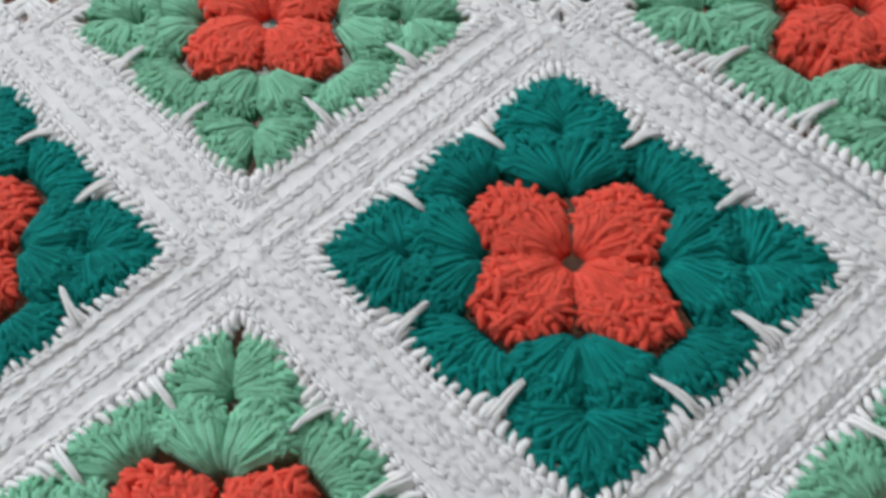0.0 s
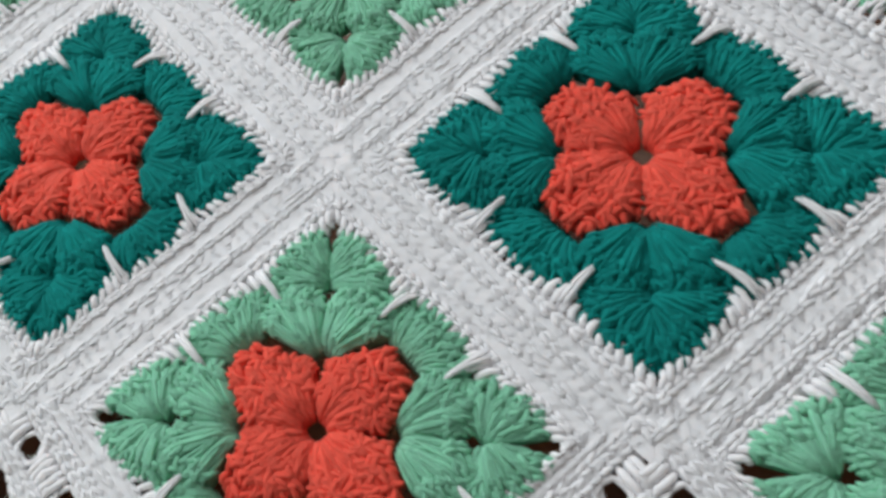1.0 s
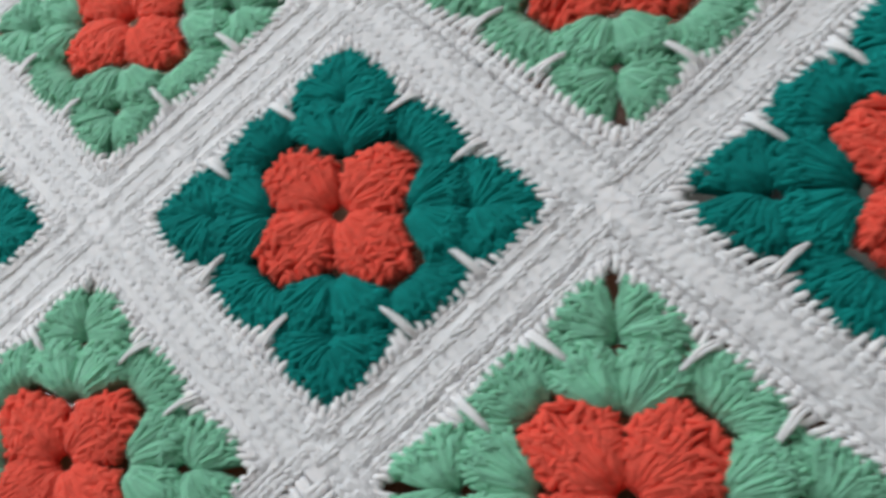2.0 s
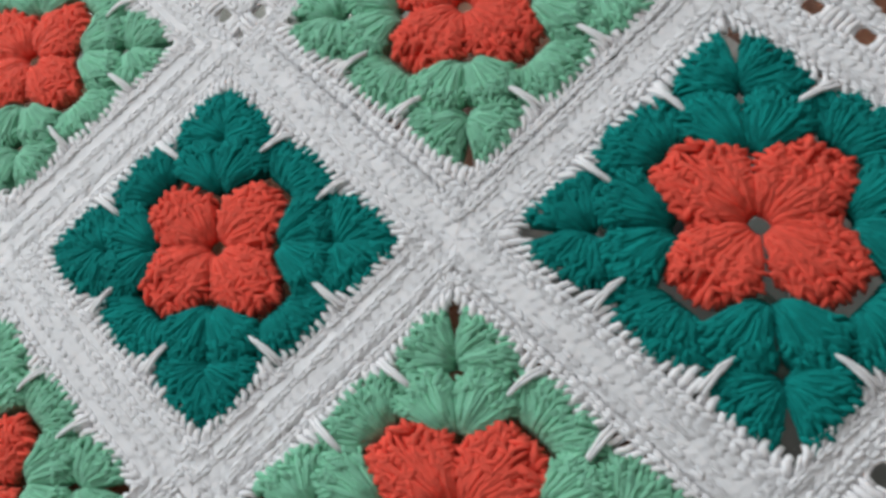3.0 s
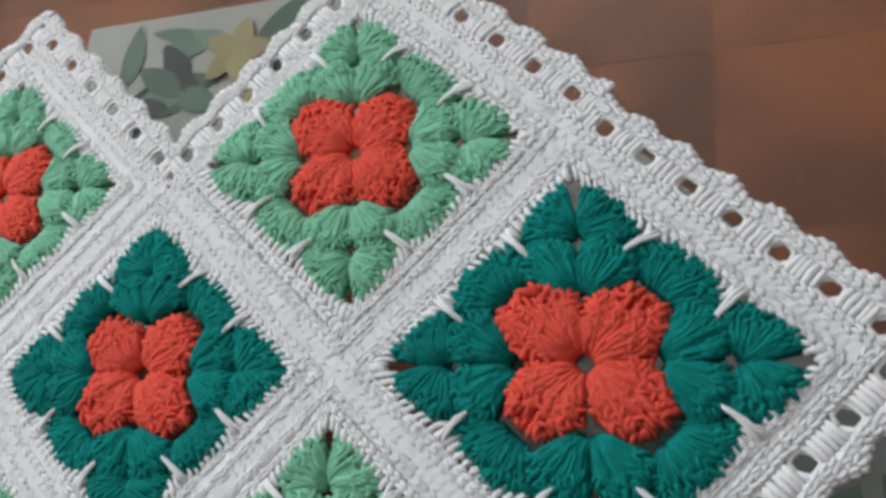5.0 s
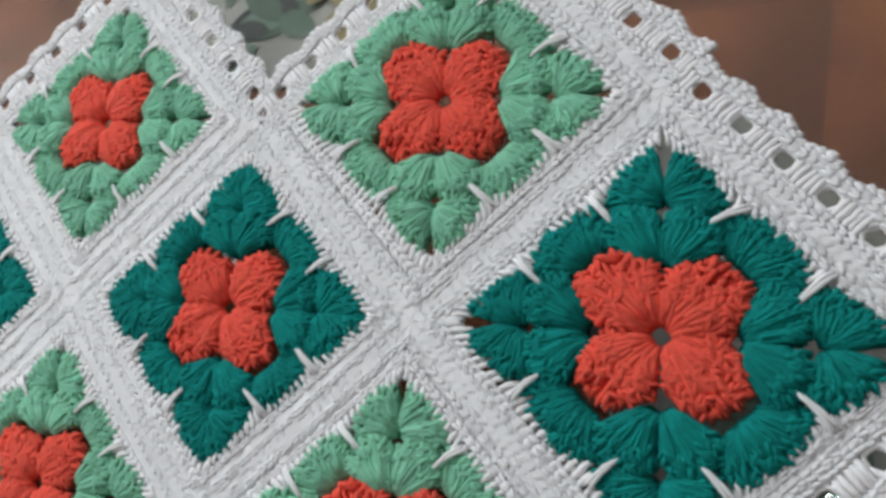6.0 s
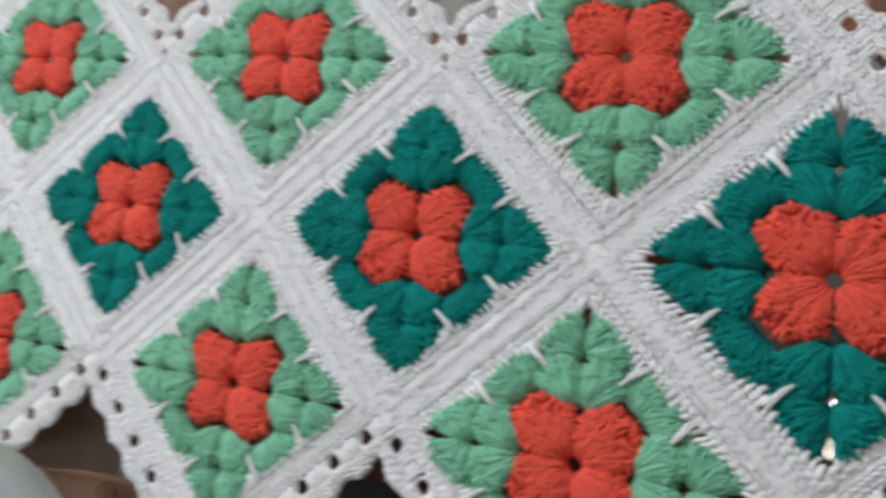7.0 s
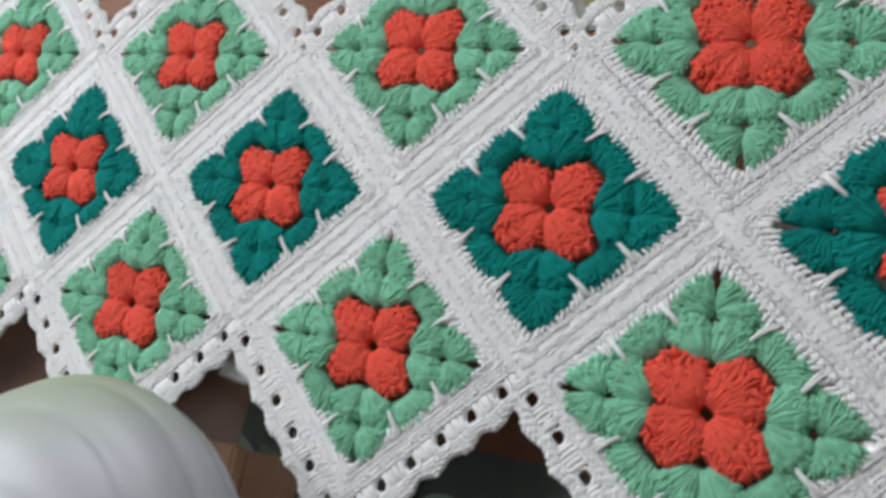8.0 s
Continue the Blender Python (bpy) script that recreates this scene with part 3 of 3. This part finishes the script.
# the +y side of a square turned by 45 - 90 = -45 degrees faces +x +y
for i in range(LAST - 1):
    x = -(i + 0.5) * D
    first, last = i == 0, i == LAST - 2
    ne, nw, se, sw = (push_of(*k, i) for k in (("a", "NE"), ("a", "NW"), ("b", "SE"), ("b", "SW")))
    edge_side(x, D / 2, -45, 1, 0 if first else -1, ne, nw, 0.0 if first else push_of("a", "NW", i - 1))
    edge_side(x, D / 2, 45, 0 if last else -1, 1, nw, push_of("a", "NE", i + 1), ne)
    edge_side(x, -D / 2, -135, 0 if first else -1, 1, se, 0.0 if first else push_of("b", "SW", i - 1), sw)
    edge_side(x, -D / 2, 135, 1, 0 if last else -1, sw, se, push_of("b", "SE", i + 1))
ne, se = push_of("d", "NE", 0), push_of("d", "SE", 0)
edge_side(0, 0, -45, 0, 1, ne, 0.0, se)
edge_side(0, 0, -135, 1, 0, se, ne, 0.0)
edge_side(-(LAST - 1) * D, 0, 45, 1, 0, 0.0)
edge_side(-(LAST - 1) * D, 0, 135, 0, 1, 0.0)

# ---- the glass table with its lower board ----
BOARD = -0.10
T = (-1.2, 0.42, -0.46, 0.46)
table = new("glass_table")
tagged(table, "low table with clear glass top over brown wooden board", "table")
table.location = (0, 0, ROOM[4])
UP = -ROOM[4]


def table_part(name, bm, mat, label=""):
    ob = part(name, bm, mat, table, label)
    ob.location = (0, 0, UP)
    return ob


top = table_part("glass_top", box(T[0], T[1], T[2], T[3], -0.009, -0.0005, 0.0015), GLASS, "clear glass top")
top.visible_shadow = False
board = table_part("lower_board", box(T[0] + 0.02, T[1] - 0.02, T[2] + 0.02, T[3] - 0.02, BOARD - 0.025, BOARD - 0.006, 0.002), DARKWOOD, "dark wooden board")
for x in (T[0] + 0.04, T[1] - 0.04):
    for y_ in (T[2] + 0.04, T[3] - 0.04):
        table_part("leg", box(x - 0.03, x + 0.03, y_ - 0.03, y_ + 0.03, -UP, -0.0092, 0.004), DARKWOOD, "dark wooden leg")

# ---- grey printed cloths on the board ----
def leaf_bm(length, width, z):
    bm = bmesh.new()
    n = 9
    up, dn = [], []
    for i in range(n):
        t = i / (n - 1)
        w = width * math.sin(math.pi * t) ** 0.8 * (1 - 0.25 * t)
        xx = length * t
        bow = 0.15 * length * t * t
        up.append(bm.verts.new((xx, bow + w, z)))
        dn.append(bm.verts.new((xx, bow - w, z)))
    for i in range(n - 1):
        try:
            bm.faces.new((dn[i], dn[i + 1], up[i + 1], up[i]))
        except ValueError:
            pass
    bmesh.ops.remove_doubles(bm, verts=bm.verts[:], dist=1e-5)
    return bm


def cloth(x0, x1, y0, y1, turn, sprays, seed, pivot=(0, 0), dark=False):
    base = new("printed_cloth")
    tagged(base, ("dark green-grey cotton cloth printed with pale leaves" if dark else "grey cotton cloth printed with green leaves and yellow flowers"), "cloth", "cloths under the glass")
    base.matrix_basis = pose(pivot[0], pivot[1], BOARD, 0, 0, turn)
    bm = bmesh.new()
    nx, ny = 14, 14
    rr = random.Random(seed)
    grid = [[bm.verts.new((x0 + (x1 - x0) * i / nx, y0 + (y1 - y0) * j / ny, 0.0016 + rr.uniform(-.0002, .0002))) for j in range(ny + 1)] for i in range(nx + 1)]
    for i in range(nx):
        for j in range(ny):
            bm.faces.new((grid[i][j], grid[i + 1][j], grid[i + 1][j + 1], grid[i][j + 1]))
    ext = bmesh.ops.extrude_face_region(bm, geom=bm.faces[:])
    for v in ext["geom"]:
        if isinstance(v, bmesh.types.BMVert):
            v.co.z = 0.0002
    part("fabric", bm, DARKCLOTH if dark else CLOTH, base)
    for k, (sx, sy, ang, flower) in enumerate(sprays):
        for j in range(7):
            a = ang + rr.uniform(-100, 100)
            d = rr.uniform(0.004, 0.026)
            px, py = sx + d * math.cos(radians(a)), sy + d * math.sin(radians(a))
            le = rr.uniform(0.028, 0.045)
            ex, ey = px + le * math.cos(radians(a)), py + le * math.sin(radians(a))
            if not (x0 + 0.004 < min(px, ex) and max(px, ex) < x1 - 0.004 and y0 + 0.004 < min(py, ey) and max(py, ey) < y1 - 0.004):
                continue
            ob = part("printed_leaf", leaf_bm(le, rr.uniform(0.006, 0.010), 0.0), (DARKPRINT if rr.random() < 0.3 else LEAFPRINT) if not dark else (LEAFPRINT if rr.random() < 0.4 else PALEPRINT), base)
            ob.matrix_basis = pose(px, py, 0.0022 + 0.00010 * (7 * k + j) / 7, 0, 0, a)
        if flower:
            for j in range(5):
                ob = part("printed_petal", leaf_bm(0.022, 0.008, 0.0), YELLOWPRINT, base)
                ob.matrix_basis = pose(sx, sy, 0.0040 + 0.0001 * j, 0, 0, j * 72 + ang)
    return base


cloth(-0.319, -0.119, 0.140, 0.234, 0, ((-0.214, 0.202, 70, True), (-0.289, 0.177, 20, False), (-0.266, 0.197, 60, False), (-0.239, 0.172, 200, False), (-0.194, 0.172, 300, True)), 3)
dark_sprays = [(-0.345 + 0.038 * (k % 6), -0.125 - 0.045 * (k // 6), 67 * k, k == 9) for k in range(18)]
cloth(-0.366, -0.13, -0.36, -0.105, 0, dark_sprays, 4, (0, 0), True)
# assumed piece: gives the grey behind the holes of the end square
cloth(-0.122, 0.0, -0.22, 0.075, 45, ((-0.09, -0.1, 30, False), (-0.06, 0.0, 200, False), (-0.05, -0.15, 80, True)), 6, (0.045, 0.078))

# ---- the ribbed ceramic pot ----
def pot_glaze():
    """White glaze that runs into pale green on one flank."""
    mat = material("white_and_green_glaze", (0.45, 0.455, 0.50), 0.42, 0.5, 60, 0.06, 0.04, 0.0004, 18, 0.0)
    n, l = mat.node_tree.nodes, mat.node_tree.links
    b = n["Principled BSDF"]
    old = b.inputs["Base Color"].links[0].from_socket
    tc, sep, wob = n.new("ShaderNodeTexCoord"), n.new("ShaderNodeSeparateXYZ"), n.new("ShaderNodeTexNoise")
    wob.inputs["Scale"].default_value = 22
    l.new(tc.outputs["Object"], sep.inputs[0])
    l.new(tc.outputs["Object"], wob.inputs["Vector"])
    ma = n.new("ShaderNodeMath")
    ma.operation = "MULTIPLY_ADD"
    l.new(wob.outputs["Fac"], ma.inputs[0])
    ma.inputs[1].default_value = 0.03
    dia = n.new("ShaderNodeMath")
    dia.operation = "MULTIPLY_ADD"
    l.new(sep.outputs["X"], dia.inputs[0])
    dia.inputs[1].default_value = -0.35
    l.new(sep.outputs["Y"], dia.inputs[2])
    l.new(dia.outputs[0], ma.inputs[2])
    mr = n.new("ShaderNodeMapRange")
    mr.inputs["From Min"].default_value, mr.inputs["From Max"].default_value = 0.066, 0.122
    l.new(ma.outputs[0], mr.inputs["Value"])
    mix = n.new("ShaderNodeMix")
    mix.data_type = "RGBA"
    l.new(mr.outputs["Result"], mix.inputs["Factor"])
    l.new(old, mix.inputs["A"])
    mix.inputs["B"].default_value = (0.32, 0.38, 0.25, 1)
    l.new(mix.outputs["Result"], b.inputs["Base Color"])
    return mat


def ribbed_pot(cx, cy, radius, height):
    base = new("ceramic_pot")
    tagged(base, "white glazed ceramic pot with curved ribs and pale green flank", "ceramic pot")
    base.location = (cx, cy, 0.0)
    n, m = 120, 72
    glaze = pot_glaze()

    def skin(lo, hi, name, mat):
        verts, faces = [], []
        rows = hi - lo + 1
        for i in range(lo, hi + 1):
            t = i / m
            e = -0.95 + t * (0.95 + math.pi / 2 * 0.985)
            for j in range(n):
                a = 2 * math.pi * j / n
                ph = 6.4 * t - 0.55 * math.sin(a - 0.4) - 0.18 * math.cos(2 * a) + 0.25
                rib = 0.034 * abs(math.sin(math.pi * ph)) ** 0.32
                rr = radius * (math.cos(e) * 0.93 + rib * math.cos(e) + 0.01)
                zz = height * (math.sin(e) + math.sin(0.95)) / (1 + math.sin(0.95)) + rib * 0.9 * radius * max(0.0, math.sin(e))
                verts.append((rr * math.cos(a), rr * math.sin(a), zz))
        for i in range(rows - 1):
            for j in range(n):
                p, q = i * n + j, i * n + (j + 1) % n
                faces.append((p, q, q + n, p + n))
        if lo == 0:
            faces.append(tuple(reversed(range(n))))
        if hi == m:
            faces.append(tuple((rows - 1) * n + j for j in range(n)))
        put(name, mesh_of(name, verts, faces, mat), base)

    skin(0, 30, "body", glaze)
    skin(30, m, "lid", glaze)


ribbed_pot(-0.326, -0.213, 0.102, 0.106)

# ---- a small box on the board ----
small_box = new("wooden_box")
tagged(small_box, "small pale orange wooden box on the lower board", "box")
small_box.matrix_basis = pose(-0.347, -0.216, BOARD, 0, 0, 4)
part("box_body", box(-0.036, 0.036, -0.08, 0.08, 0.0, 0.054, 0.002), PALEWOOD, small_box)
part("box_lid", box(-0.038, 0.038, -0.082, 0.082, 0.0545, 0.066, 0.002), PALEWOOD, small_box)

# ---- the room: unseen, assumed to close the place ----
x0, x1, y0, y1, zf, zc = ROOM
def structure(name, bm, mat, label):
    return tagged(part(name, bm, mat, None, label), label, "", "", "structure")


structure("floor", box(x0 - 0.1, x1 + 0.1, y0 - 0.1, y1 + 0.1, zf - 0.1, zf), FLOORTILE, "brown tiled floor")
structure("ceiling", box(x0 - 0.1, x1 + 0.1, y0 - 0.1, y1 + 0.1, zc, zc + 0.1), CEILPAINT, "white painted ceiling")
# this opening is made up to go with the added north lamp
north = structure("wall_north", box(x0, -1.3, y1, y1 + 0.1, zf, zc), PLASTER, "unseen cream painted wall with an assumed window opening")
for nm, b_ in (("wall_pier", (0.2, x1, y1, y1 + 0.1, zf, zc)), ("wall_below", (-1.3, 0.2, y1, y1 + 0.1, zf, 0.60)), ("wall_above", (-1.3, 0.2, y1, y1 + 0.1, 1.45, zc))):
    part(nm, box(*b_), PLASTER, north)
structure("wall_south", box(x0, x1, y0 - 0.1, y0, zf, zc), PLASTER, "cream painted wall")
structure("wall_east", box(x1, x1 + 0.1, y0, y1, zf, zc), PLASTER, "cream painted wall")
# opening for the assumed west window
wy0, wy1, wz0, wz1 = -0.05, 0.49, 0.48, 1.36
wall = structure("wall_west", box(x0 - 0.1, x0, y0, wy0, zf, zc), PLASTER, "unseen cream painted wall with an assumed window opening")
for nm, b_ in (("wall_pier", (x0 - 0.1, x0, wy1, y1, zf, zc)), ("wall_below", (x0 - 0.1, x0, wy0, wy1, zf, wz0)), ("wall_above", (x0 - 0.1, x0, wy0, wy1, wz1, zc))):
    part(nm, box(*b_), PLASTER, wall)
lamp = new("ceiling_lamp")
tagged(lamp, "round white ceiling lamp above the table", "lamp")
lamp.location = (-0.154, 0.085, zc)
bm = bmesh.new()
bmesh.ops.create_cone(bm, cap_ends=True, segments=40, radius1=0.10, radius2=0.085, depth=0.09, matrix=Matrix.Translation((0, 0, -0.046)))
bmesh.ops.bevel(bm, geom=bm.edges[:], offset=0.004, segments=2, affect="EDGES")
part("housing", bm, LAMPBODY, lamp)

# ---- wooden blocks of the board ----
STEP = 0.0855
block = box(-STEP / 2, STEP / 2, -STEP / 2, STEP / 2, -0.006, 0.0, 0.00012)
block_me = bpy.data.meshes.new("wood_block")
block.to_mesh(block_me)
block.free()
block_me.materials.append(WOOD)
for i in range(-13, 4):
    for j in range(-6, 4):
        bx, by = 0.032 + STEP * (i + 0.5), 0.083 + STEP * (j + 0.5)
        if T[0] + 0.06 < bx < T[1] - 0.06 and T[2] + 0.06 < by < T[3] - 0.06:
            put("wood_block", block_me, board, pose(bx, by, BOARD, 0, 0, 90 * ((i + j) % 2)))
